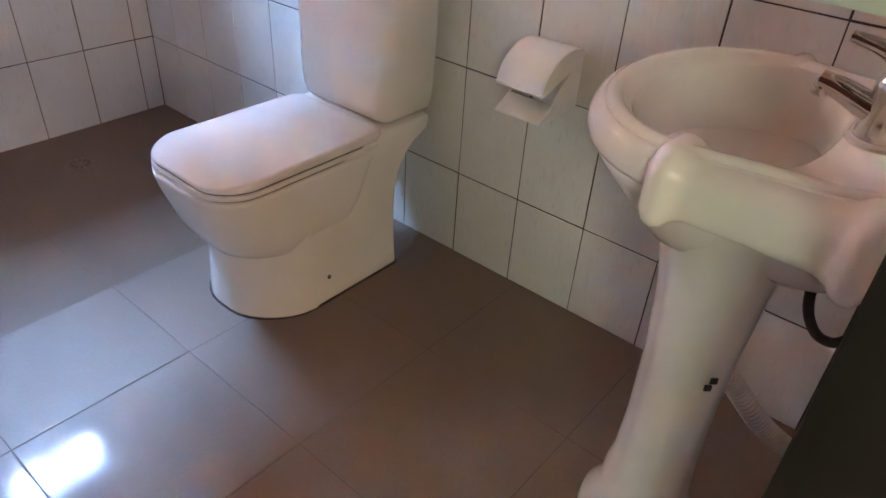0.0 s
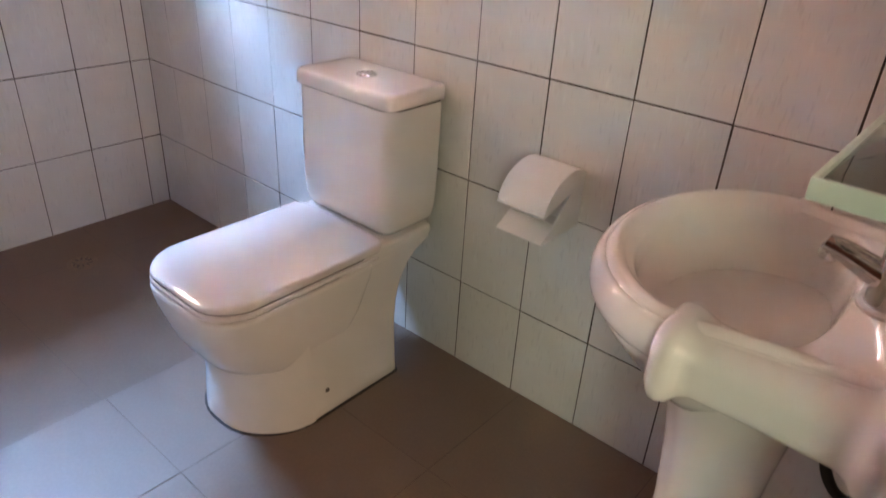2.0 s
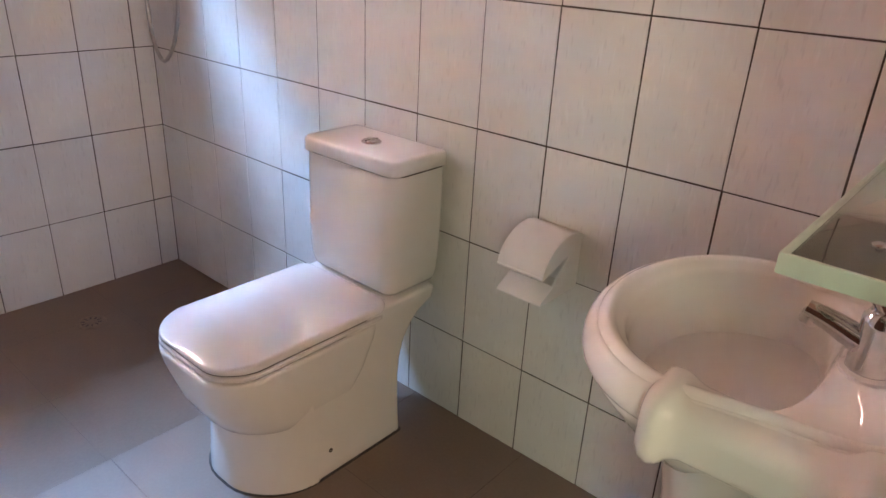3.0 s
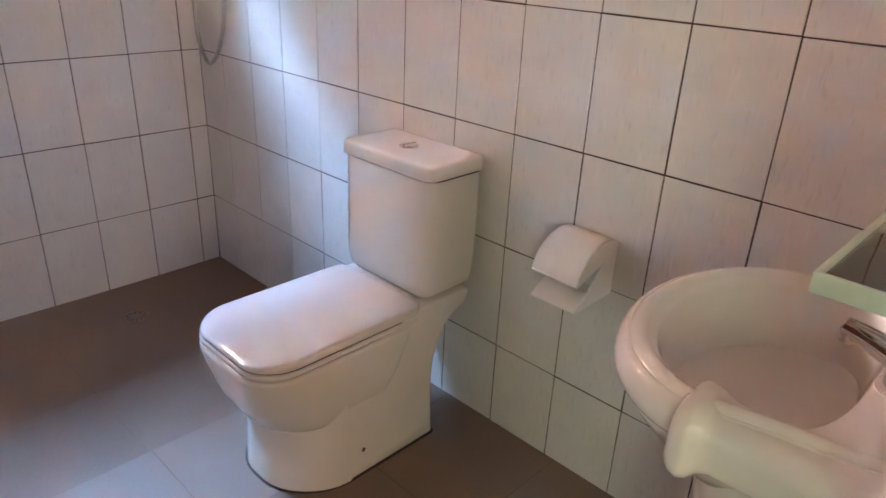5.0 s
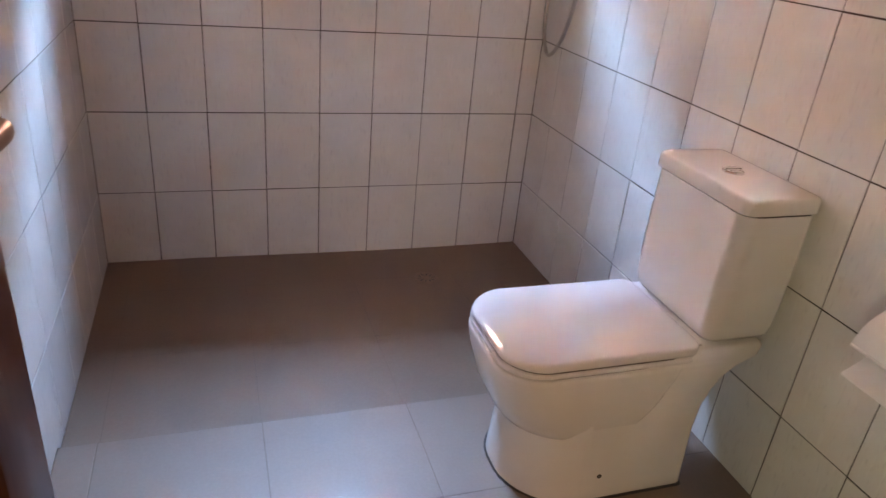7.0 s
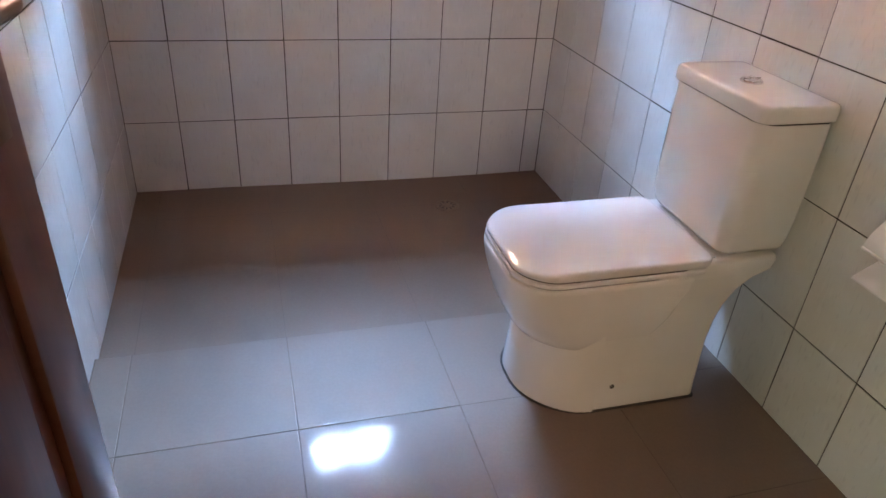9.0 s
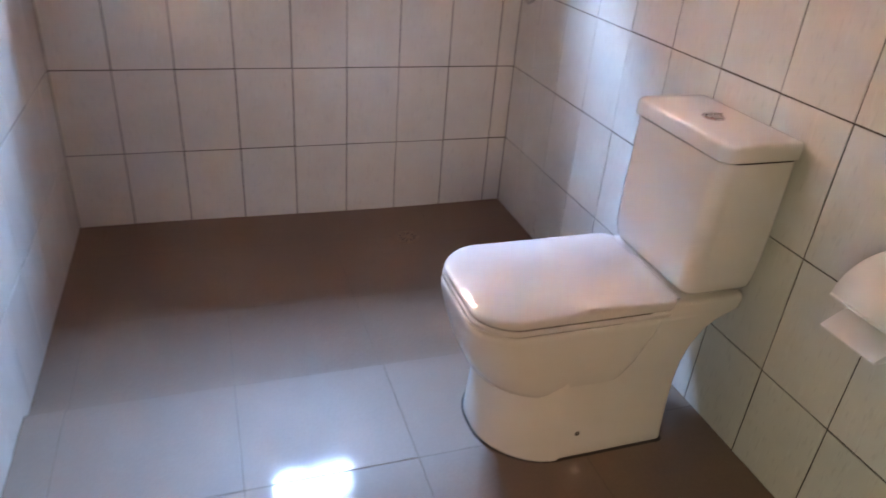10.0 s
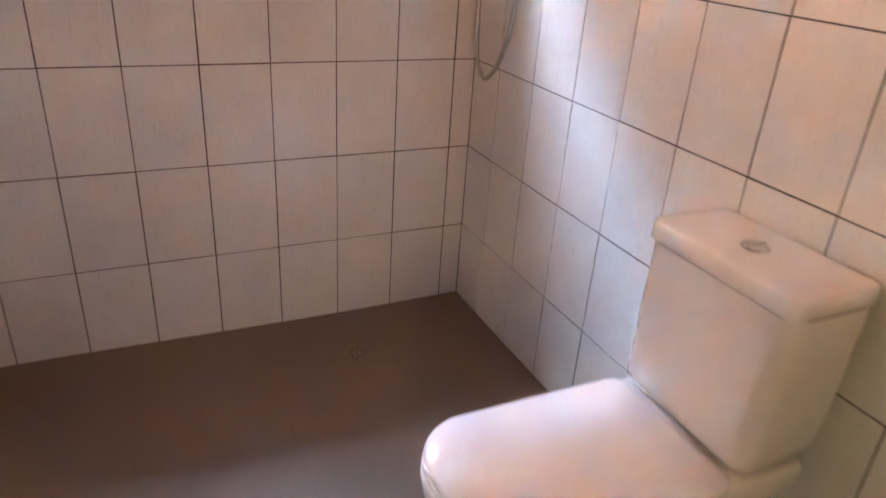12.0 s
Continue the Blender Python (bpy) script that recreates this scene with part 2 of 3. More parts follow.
T = 0.002
wall_north = wall("wall_north", [(-3.0, WIN[0], NORTH + T, NORTH + 0.12, -0.1, CEIL + 0.02), (WIN[1], 1.2, NORTH + T, NORTH + 0.12, -0.1, CEIL), (WIN[0], WIN[1], NORTH + T, NORTH + 0.12, -0.1, WIN[2]), (WIN[0], WIN[1], NORTH + T, NORTH + 0.12, WIN[3], CEIL)], GROUT, "tiled shower wall with a high window, cream glazed tiles")
wall_east = wall("wall_east", [(EAST + T, EAST + 0.2, SOUTH - 0.12, NORTH + T + 0.05, -0.1, CEIL + 0.02)], GROUT, "tiled wall behind the toilet, cream glazed tiles")
wall_west = wall("wall_west", [(WEST - 0.2, WEST - T, SOUTH - 0.119, NORTH + T + 0.05, -0.1, CEIL + 0.02)], GROUT, "tiled side wall of the shower, cream glazed tiles")
wall_south = wall("wall_south", [(WEST - T, DOOR_X0 - 0.05, SOUTH - 0.12, SOUTH - T, -0.1, CEIL), (DOOR_X1 + 0.05, EAST + T - 0.002, SOUTH - 0.12, SOUTH - T, -0.1, CEIL), (DOOR_X0 - 0.05, DOOR_X1 + 0.05, SOUTH - 0.12, SOUTH - T, DOOR_H + 0.05, CEIL)], GROUT, "tiled wall with the doorway, cream glazed tiles")
ceiling = tagged(part("ceiling", new_box(-3.6, 1.4, -5.7, NORTH + 0.2, CEIL, CEIL + 0.15), CEILING, None, "", False), "plain brownish ceiling", "ceiling", "", "structure")

# the room behind the doorway, plain walls that close the place
bm = bmesh.new()
box(bm, -3.6, -3.45, -5.7, SOUTH - 0.12, -0.1, CEIL)
box(bm, 1.25, 1.4, -5.7, SOUTH - 0.12, -0.1, CEIL)
box(bm, -3.45, 1.25, -5.7, -5.5, -0.1, CEIL)
box(bm, -3.45, WEST - 0.2, SOUTH - 0.12, SOUTH - 0.001, -0.1, CEIL)
box(bm, EAST + 0.2, 1.25, SOUTH - 0.12, SOUTH - 0.001, -0.1, CEIL)
wall_back = tagged(part("wall_back_room", bm, PLASTER, None, "", False), "plain painted walls of the adjoining room", "wall", "", "structure")

ground = tagged(part("ground", new_box(-60, 60, -60, 60, -0.4, -0.2), plain("red_earth", (0.32, 0.17, 0.10), 0.95, 0.25, 0.8, 30.0, 0.4), None, "", False), "bare red earth outside", "ground", "", "structure")
backdrop = tagged(part("backdrop_outside", new_box(-3.6, 2.2, 1.60, 1.75, -0.2, 3.04), NEIGHBOUR, None, "", False), "unseen house wall outside the window, glowing pinkish in place of sunlight", "backdrop", "", "structure")

# floors
floor = tagged(part("floor", new_box(WEST - 0.19, EAST + 0.19, SOUTH - 0.13, STEP_Y, -0.12, FLOOR - 0.0008), FLOOR_GROUT, None, "", False), "brown ceramic tiled bathroom floor", "floor", "", "structure")
bm = bmesh.new()
nx, ny = 40, 26
grid = [[bm.verts.new((WEST - 0.05 + (EAST - WEST + 0.1) * i / nx, STEP_Y + (NORTH + 0.05 - STEP_Y) * j / ny, 0)) for i in range(nx + 1)] for j in range(ny + 1)]
for row in grid:
    for v in row:
        v.co.z = shower_z(v.co.x, v.co.y) - 0.003
for j in range(ny):
    for i in range(nx):
        bm.faces.new((grid[j][i], grid[j][i + 1], grid[j + 1][i + 1], grid[j + 1][i]))
shower_floor = tagged(part("floor_shower", bm, SHOWER_GROUT, None), "brown tiled shower floor falling to a drain", "floor", "", "structure")
floor_room = tagged(part("floor_room", new_box(-3.45, 1.25, -5.5, SOUTH - 0.13, -0.12, FLOOR - 0.002), plain("pale_floor_tile", (0.50, 0.44, 0.36), 0.25, 0.1, 6.0, 60.0, 0.05), None, "", False), "pale tiled floor of the adjoining room", "floor", "", "structure")

# window
def window():
    x0, x1, z0, z1 = WIN
    y0, y1 = NORTH + 0.05, NORTH + 0.09
    win = new("window_1")
    win.location = ((x0 + x1) / 2, y0, z0)
    tagged(win, "small high window with two clear panes in a white frame", "window", "", "structure")
    f = 0.022
    for n, b in (("window_frame", (x0, x1, y0, y1, z0, z0 + f)), ("window_frame", (x0, x1, y0, y1, z1 - f, z1)), ("window_frame", (x0, x0 + f, y0, y1, z0 + f, z1 - f)), ("window_frame", (x1 - f, x1, y0, y1, z0 + f, z1 - f)), ("mullion", ((x0 + x1) / 2 - 0.012, (x0 + x1) / 2 + 0.012, y0 + 0.002, y1 - 0.002, z0 + f, z1 - f))):
        part(n, new_box(*b, bevel=0.002, segments=1), ALUMINIUM, win)
    for a, b in ((x0 + f, (x0 + x1) / 2 - 0.012), ((x0 + x1) / 2 + 0.012, x1 - f)):
        pane = part("pane", new_box(a, b, y0 + 0.018, y0 + 0.022, z0 + f, z1 - f), CLEAR_GLASS, win, "", False)
        pane.visible_shadow = False
    part("reveal", new_box(x0, x1, NORTH - 0.002, NORTH + 0.05, z0 - 0.004, z0 + 0.004), TILE, win, "", False)


window()

# doorway
def doorway():
    d = new("door_1")
    d.location = ((DOOR_X0 + DOOR_X1) / 2, SOUTH - 0.06, FLOOR)
    tagged(d, "dark varnished wooden door frame in the tiled wall", "door frame", "", "structure")
    y0, y1 = SOUTH - 0.13, SOUTH + 0.012
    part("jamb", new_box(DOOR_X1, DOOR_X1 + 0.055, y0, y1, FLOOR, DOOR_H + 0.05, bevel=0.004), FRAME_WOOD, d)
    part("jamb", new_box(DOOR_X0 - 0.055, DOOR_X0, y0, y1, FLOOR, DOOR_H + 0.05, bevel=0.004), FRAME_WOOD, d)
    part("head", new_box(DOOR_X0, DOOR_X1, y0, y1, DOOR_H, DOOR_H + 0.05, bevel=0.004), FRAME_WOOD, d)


doorway()


def door_leaf():
    """The leaf, built shut along x and then swung inwards about its hinge."""
    w, t, h = 0.755, 0.038, 2.02
    d = thing("door", (DOOR_X0 + 0.012, SOUTH - 0.005, FLOOR), "red-brown varnished panelled wooden door standing open with bronze handle", "door")
    d.rotation_euler = (0, 0, radians(82.8))
    bm = bmesh.new()
    s = 0.095
    box(bm, 0.0, s, -t, 0, 0.006, h, bevel=0.003)
    box(bm, w - s, w, -t, 0, 0.006, h, bevel=0.003)
    for z0, z1 in ((0.006, 0.20), (0.93, 1.06), (h - 0.10, h)):
        box(bm, s - 0.001, w - s + 0.001, -t + 0.001, -0.001, z0, z1, bevel=0.003)
    box(bm, w / 2 - 0.04, w / 2 + 0.04, -t + 0.0015, -0.0015, 0.2, 0.93, bevel=0.003)
    box(bm, w / 2 - 0.04, w / 2 + 0.04, -t + 0.0015, -0.0015, 1.06, h - 0.1, bevel=0.003)
    leaf = new("frame", finish(bm, "leaf", DOOR_WOOD))
    leaf.parent = d
    for x0, x1 in ((s, w / 2 - 0.04), (w / 2 + 0.04, w - s)):
        for z0, z1 in ((0.20, 0.93), (1.06, h - 0.10)):
            bm = new_box(x0 - 0.004, x1 + 0.004, -t + 0.012, -0.012, z0 - 0.004, z1 + 0.004)
            box(bm, x0 + 0.03, x1 - 0.03, -t + 0.006, -0.006, z0 + 0.03, z1 - 0.03, bevel=0.005)
            p = new("panel", finish(bm, "panel", DOOR_WOOD))
            p.parent = d
    for side in (-1, 1):
        y = -t if side < 0 else 0.0
        bm = new_box(w - 0.070, w - 0.030, min(y, y + side * 0.004), max(y, y + side * 0.004), 0.94, 1.15, bevel=0.0018)
        plate = new("handle", finish(bm, "plate", BRASS))
        plate.parent = d
        tagged(plate, "brown bronze handle plate")
        bm = tube([(w - 0.05, y, 1.072), (w - 0.05, y + side * 0.028, 1.072), (w - 0.054, y + side * 0.040, 1.072), (w - 0.08, y + side * 0.044, 1.072), (w - 0.155, y + side * 0.044, 1.071)], 0.010, 12, 6)
        lever = new("lever", finish(bm, "lever", BRASS))
        lever.parent = plate
        tagged(lever, "brown bronze lever")
    for z in (0.25, 1.75):
        hinge = new("hinge", finish(lathe([(0.0, -0.045), (0.007, -0.045), (0.007, 0.045), (0.0, 0.045)], (-0.004, 0.004, z), 12), "hinge", BRASS))
        hinge.parent = d
    return d


door_leaf()


# ---- toilet ----
TY = -1.150


def toilet():
    t = thing("toilet", (-0.3, TY, FLOOR), "white porcelain close-coupled toilet with its lid closed, beside the tiled wall", "toilet")
    # foot and rear deck: a column whose back sweeps out to the wall
    rings = []
    for z, front, back, hw, r in ((0.015, -0.527, -0.085, 0.171, 0.150), (0.022, -0.530, -0.083, 0.174, 0.153), (0.05, -0.529, -0.083, 0.171, 0.152), (0.12, -0.525, -0.080, 0.164, 0.150), (0.19, -0.523, -0.078, 0.160, 0.148), (0.25, -0.528, -0.072, 0.160, 0.145), (0.30, -0.54, -0.060, 0.162, 0.14), (0.345, -0.545, -0.036, 0.165, 0.13), (0.372, -0.45, -0.008, 0.166, 0.05), (0.388, -0.40, 0.026, 0.1665, 0.05), (0.396, -0.30, 0.042, 0.167, 0.05), (0.420, -0.20, 0.046, 0.168, 0.03), (0.427, -0.195, 0.043, 0.165, 0.03), (0.430, -0.18, 0.038, 0.158, 0.03)):
        rb = 0.018
        rings.append(rounded(front, back, TY - hw, TY + hw, z, (r, rb, rb, r), 8, 0.012))
    part("pedestal", loft(rings), PORCELAIN, t, "", True, 60)
    # the bowl swelling out of the column
    rings = []
    for z, front, back, hw, r in ((0.160, -0.47, -0.32, 0.085, 0.07), (0.178, -0.508, -0.28, 0.126, 0.11), (0.200, -0.535, -0.245, 0.151, 0.128), (0.232, -0.558, -0.215, 0.161, 0.128), (0.275, -0.578, -0.19, 0.166, 0.120), (0.32, -0.591, -0.17, 0.168, 0.110), (0.355, -0.600, -0.155, 0.1705, 0.098), (0.380, -0.603, -0.15, 0.1715, 0.088), (0.392, -0.603, -0.15, 0.171, 0.086), (0.3945, -0.600, -0.15, 0.168, 0.083)):
        rings.append(rounded(front, back, TY - hw, TY + hw, z, (r, 0.05, 0.05, r), 10, 0.015))
    part("bowl", loft(rings), PORCELAIN, t, "", True, 60)
    # the front column stands a little proud of the rear panel
    rings = []
    for z, front, hw, e in ((0.017, -0.5310, 0.1765, 0.0), (0.05, -0.5305, 0.1735, 0.0), (0.12, -0.5280, 0.1670, 0.0), (0.19, -0.5255, 0.1625, 0.0), (0.25, -0.5305, 0.1622, 0.0), (0.262, -0.525, 0.158, 0.004)):
        rings.append(rounded(front + e, -0.385, TY - hw, TY + hw, z, (0.152, 0.003, 0.003, 0.152), 12, 0.012))
    part("column", loft(rings), PORCELAIN, t, "", True, 60)
    # seat and lid
    def slab(z0, z1, grow, back, edge, n=10, fall=0.0):
        out = []
        steps = [(z0, edge * 0.9), (z0 + edge * 0.3, edge * 0.25), (z0 + edge, 0.0), (z1 - edge, 0.0), (z1 - edge * 0.45, edge * 0.25), (z1 - edge * 0.12, edge * 0.7), (z1, edge * 1.5)]
        steps += [(z1 + 0.0015, edge * 2.0 + 0.012 * k) for k in range(1, 12)] if fall else [(z1 + 0.0015, edge * 4.0)]
        for z, e in steps:
            hw = 0.1705 + grow - e
            r = max(0.084 - 0.6 * e, hw * 0.2)
            rb = max(0.03 - e, 0.004)
            ring = rounded(-0.600 - grow + e, back - min(e, 0.03), TY - hw, TY + hw, z, (r, rb, rb, r), n, 0.016)
            if fall and z > z0 + edge:
                for p in ring:
                    across = abs(p[1] - TY) / 0.1705
                    p[2] -= fall * max(0.0, 1 - (p[0] + 0.612) / 0.125) ** 2 + 0.003 * across ** 4
            out.append(ring)
        return loft(out)
    # the two gap slabs are dark fillers, painting the shade below lid and seat
    part("seat_gap", slab(0.3930, 0.4005, -0.0060, -0.143, 0.001), SHADOW_GAP, t)
    part("seat", slab(0.3995, 0.4115, 0.0005, -0.140, 0.003), PLASTIC, t, "white plastic seat ring")
    part("lid_gap", slab(0.4110, 0.4160, -0.0050, -0.140, 0.001), SHADOW_GAP, t)
    part("lid", slab(0.4148, 0.4415, -0.0010, -0.133, 0.0055, 10, 0.015), PLASTIC, t, "closed glossy white plastic lid", True, 60)
    part("hinge", tube([(-0.130, TY - 0.150, 0.4285), (-0.130, TY + 0.150, 0.4285)], 0.0065, 12, 2), PLASTIC, t)
    # cistern
    rings = []
    for z, front, hw, r in ((0.431, -0.098, 0.136, 0.02), (0.437, -0.112, 0.149, 0.028), (0.450, -0.122, 0.158, 0.033), (0.475, -0.129, 0.164, 0.036), (0.52, -0.1305, 0.168, 0.038), (0.60, -0.129, 0.171, 0.040), (0.70, -0.1265, 0.172, 0.040), (0.761, -0.125, 0.172, 0.040)):
        rings.append(rounded(front, 0.060, TY - hw, TY + hw, z, (r, 0.02, 0.02, r), 8, 0.006))
    part("cistern", loft(rings), PORCELAIN, t, "white porcelain cistern", True, 60)
    part("gap", loft([rounded(-0.121, 0.058, TY - 0.170, TY + 0.170, z, (0.04, 0.02, 0.02, 0.04), 8, 0.006) for z in (0.760, 0.7645)]), SHADOW_GAP, t)
    rings = []
    for z, e in ((0.7645, 0.003), (0.767, 0.0), (0.792, 0.0005), (0.798, 0.002), (0.8015, 0.005), (0.8028, 0.010), (0.8030, 0.030)):
        rings.append(rounded(-0.131 + e, 0.064 - e * 0.5, TY - 0.174 + e, TY + 0.174 - e, z, (0.026, 0.012, 0.012, 0.026), 8, 0.006))
    lid = part("cistern_lid", loft(rings), PORCELAIN, t, "white porcelain cistern lid", True, 60)
    button = part("flush_button", lathe([(0.0, 0), (0.026, 0), (0.026, 0.003), (0.0235, 0.0055), (0.0225, 0.0045), (0.0222, 0.0075), (0.018, 0.0088), (0.0, 0.0090)], (-0.040, TY, 0.8022), 32), CHROME, lid, "round chrome dual flush button")
    part("button_split", new_box(-0.062, -0.018, TY - 0.0008, TY + 0.0008, 0.8095, 0.8116), SHADOW_GAP, lid)
    # screw holes capped in the dark gap colour, and a dark joint at the floor
    for side in (-1, 1):
        y = TY + side * 0.1655
        part("bolt_hole", lathe([(0.0, -0.004), (0.0062, -0.004), (0.0062, 0.003), (0.004, 0.0035), (0.0, 0.0015)], (-0.333, y, 0.085), 14, pose(0, 0, 0, 90 * (1 if side < 0 else -1), 0, 0)), SHADOW_GAP, t)
    part("sealant", loft([rounded(-0.536 + e, -0.079 - e, TY - 0.179 + e, TY + 0.179 - e, z, (0.156, 0.018, 0.018, 0.156), 8, 0.012) for z, e in ((FLOOR, 0.0), (FLOOR + 0.004, 0.003))]), SHADOW_GAP, t, "dark joint under the foot")


toilet()


# ---- paper holder ----
def paper_holder():
    y0, y1 = -1.722, -1.606
    h = thing("toilet_paper_holder", (EAST, (y0 + y1) / 2, 0.565), "white plastic toilet paper holder with a curved cover on the wall", "paper holder")
    part("back_plate", new_box(EAST - 0.006, EAST, y0, y1, 0.565, 0.690, bevel=0.002), PAPER_PLASTIC, h)
    def side_plate(y):
        bm = bmesh.new()
        out = [(EAST - 0.004, 0.690), (EAST - 0.022, 0.690), (-0.052, 0.572), (-0.060, 0.562), (EAST - 0.004, 0.565)]
        rings = [[(x, yy, z) for x, z in out] for yy in (y, y + 0.004)]
        return loft(rings)
    part("side_plate", side_plate(y0), PAPER_PLASTIC, h, "", False)
    part("side_plate", side_plate(y1 - 0.004), PAPER_PLASTIC, h, "", False)
    tray = [(-0.076, 0.564), (-0.0765, 0.567), (-0.072, 0.5715), (-0.030, 0.596), (-0.026, 0.596), (-0.026, 0.590), (-0.062, 0.566)]
    part("tray", loft([[(x, yy, z) for x, z in tray] for yy in (y0 - 0.001, y1 + 0.001)]), PAPER_PLASTIC, h, "sloping white plastic tray", True, 50)
    # cover: an arc from the wall's top edge out and down
    pts = []
    for k in range(17):
        a = radians(90 + 84 * k / 16)
        pts.append((0.028 + 0.108 * math.cos(a), 0.626 + 0.084 * math.sin(a)))
    pts = [(EAST - 0.002, 0.694), (0.052, 0.706)] + pts
    bm = bmesh.new()
    inner = [(x + 0.004 * (1 if x < 0.04 else 0), z - 0.004) for x, z in pts]
    rings = [[(x, y, z) for x, z in pts + inner[::-1]] for y in (y0 - 0.001, y1 + 0.001)]
    cover = part("cover", loft(rings), PAPER_PLASTIC, h, "curved white plastic cover", True, 50)
    for y in (y0 - 0.003, y1 - 0.001):
        out = pts + [(-0.079, 0.628), (EAST - 0.012, 0.676)]
        part("cover_side", loft([[(x, yy, z) for x, z in out] for yy in (y, y + 0.004)]), PAPER_PLASTIC, cover, "", False)
    part("cover_lip", tube([(-0.080, y0 - 0.002, 0.632), (-0.080, y1 + 0.002, 0.632)], 0.0032, 8, 2), PAPER_PLASTIC, cover)


paper_holder()


# ---- washbasin ----
SX, SY = -0.375, -2.200


def d_ring(a, front, back, z, cy=SY, n=72, power=5.0, waist=1.0):
    """Half an ellipse to the front and a squarish half to the wall."""
    out = []
    for k in range(n):
        t = 2 * math.pi * k / n
        c, s = math.cos(t), math.sin(t)
        if s >= 0:
            out.append((SX + a * c, cy + front * s, z))
        else:
            q = (abs(c) ** power + abs(s) ** power) ** (-1 / power)
            w = 1 - (1 - waist) * min(1.0, -2.5 * s)
            out.append((SX + a * w * c * q, cy + back * s * q, z))
    return out


def basin():
    b = thing("washbasin", (SX, SOUTH, FLOOR), "white porcelain pedestal washbasin with moulded rim on the tiled wall", "washbasin")
    rings = []
    for a, f, k, z in ((0.08, 0.065, 0.16, 0.655), (0.120, 0.090, 0.19, 0.680), (0.152, 0.108, 0.21, 0.712), (0.190, 0.137, 0.225, 0.755), (0.214, 0.160, 0.229, 0.785), (0.2255, 0.1715, 0.229, 0.8020), (0.2245, 0.1705, 0.229, 0.8060), (0.2310, 0.1770, 0.229, 0.8090), (0.2352, 0.1812, 0.229, 0.8160), (0.2365, 0.1825, 0.229, 0.8250), (0.2355, 0.1815, 0.229, 0.8340), (0.2325, 0.1785, 0.229, 0.8430), (0.2280, 0.1740, 0.229, 0.8500), (0.2235, 0.1695, 0.229, 0.8538), (0.2205, 0.1665, 0.229, 0.8535), (0.2180, 0.1640, 0.229, 0.8572), (0.2110, 0.1575, 0.229, 0.8605), (0.2040, 0.1515, 0.229, 0.8600), (0.1970, 0.1455, 0.229, 0.8560), (0.192, 0.141, 0.222, 0.850)):
        rings.append(d_ring(a, f, k, z, waist=0.90 if z > 0.79 else 0.80))
    for a, f, k, z, cy in ((0.190, 0.136, 0.118, 0.848, SY - 0.002), (0.187, 0.132, 0.113, 0.842, SY - 0.003), (0.182, 0.127, 0.107, 0.82, SY - 0.004), (0.176, 0.122, 0.101, 0.792, SY - 0.005), (0.166, 0.114, 0.094, 0.764, SY - 0.007), (0.150, 0.102, 0.085, 0.737, SY - 0.009), (0.127, 0.085, 0.072, 0.713, SY - 0.012), (0.095, 0.063, 0.055, 0.694, SY - 0.016), (0.055, 0.037, 0.034, 0.681, SY - 0.02), (0.02, 0.018, 0.018, 0.676, SY - 0.02)):
        rings.append(d_ring(a, f, k, z, cy, 72, 3.2, 1.05))
    part("bowl", loft(rings), PORCELAIN, b, "", True, 60)
    # the moulded side blocks with a roll at each end
    for side in (-1, 1):
        x_in, x_out = SX + side * (0.17 if side < 0 else 0.195), SX + side * 0.245
        rings = []
        for y, g in ((-2.182, -0.016), (-2.183, -0.004), (-2.187, 0.004), (-2.194, 0.009), (-2.203, 0.010), (-2.211, 0.007), (-2.218, 0.001), (-2.224, -0.003), (-2.232, -0.005), (-2.30, -0.006), (-2.368, -0.005), (-2.376, -0.003), (-2.382, 0.001), (-2.389, 0.007), (-2.398, 0.010), (-2.408, 0.009), (-2.415, 0.004), (-2.4295, -0.012)):
            lo, hi = (0.028, 0.014) if g > -0.002 else (0.022, 0.014)
            ring = rounded(min(x_in, x_out + side * g), max(x_in, x_out + side * g), 0.776 - g, 0.856 + g * 0.7, 0, (lo, 0.012, 0.012, lo + 0.004) if side < 0 else (0.012, lo, lo + 0.004, 0.012), 7)
            rings.append([(p[0], y, p[1]) for p in ring])
        part("side_block", loft(rings), PORCELAIN, b, "", True, 60)
    part("waste", lathe([(0.0, 0), (0.024, 0), (0.024, 0.003), (0.016, 0.004), (0.014, 0.001), (0.0, 0.001)], (SX, SY - 0.02, 0.6735), 24), CHROME, b, "chrome waste fitting")
    # pedestal
    rings = []
    for z, a, f, k in ((0.015, 0.112, 0.118, 0.0700), (0.030, 0.116, 0.122, 0.0700), (0.055, 0.112, 0.118, 0.0700), (0.085, 0.096, 0.102, 0.0640), (0.12, 0.086, 0.092, 0.0580), (0.16, 0.088, 0.090, 0.0560), (0.20, 0.084, 0.082, 0.0540), (0.30, 0.084, 0.078, 0.0520), (0.45, 0.088, 0.080, 0.0540), (0.58, 0.100, 0.090, 0.0640), (0.66, 0.114, 0.106, 0.0740), (0.71, 0.136, 0.126, 0.0880), (0.740, 0.156, 0.144, 0.1000), (0.758, 0.168, 0.152, 0.1100)):
        ring = d_ring(a, f, k, z, SY - 0.045, 72, 3.0)
        # soft flutes along the sides that fade at the foot and the top
        depth = 0.045 * max(0.0, min(1.0, (z - 0.06) / 0.12)) * max(0.0, min(1.0, (0.76 - z) / 0.14))
        out = []
        for p in ring:
            ang = math.atan2(p[1] - SY + 0.045, abs(p[0] - SX))
            g = 1 - depth * math.exp(-((ang - 0.75) / 0.22) ** 2) - depth * 0.6 * math.exp(-((ang + 0.35) / 0.2) ** 2)
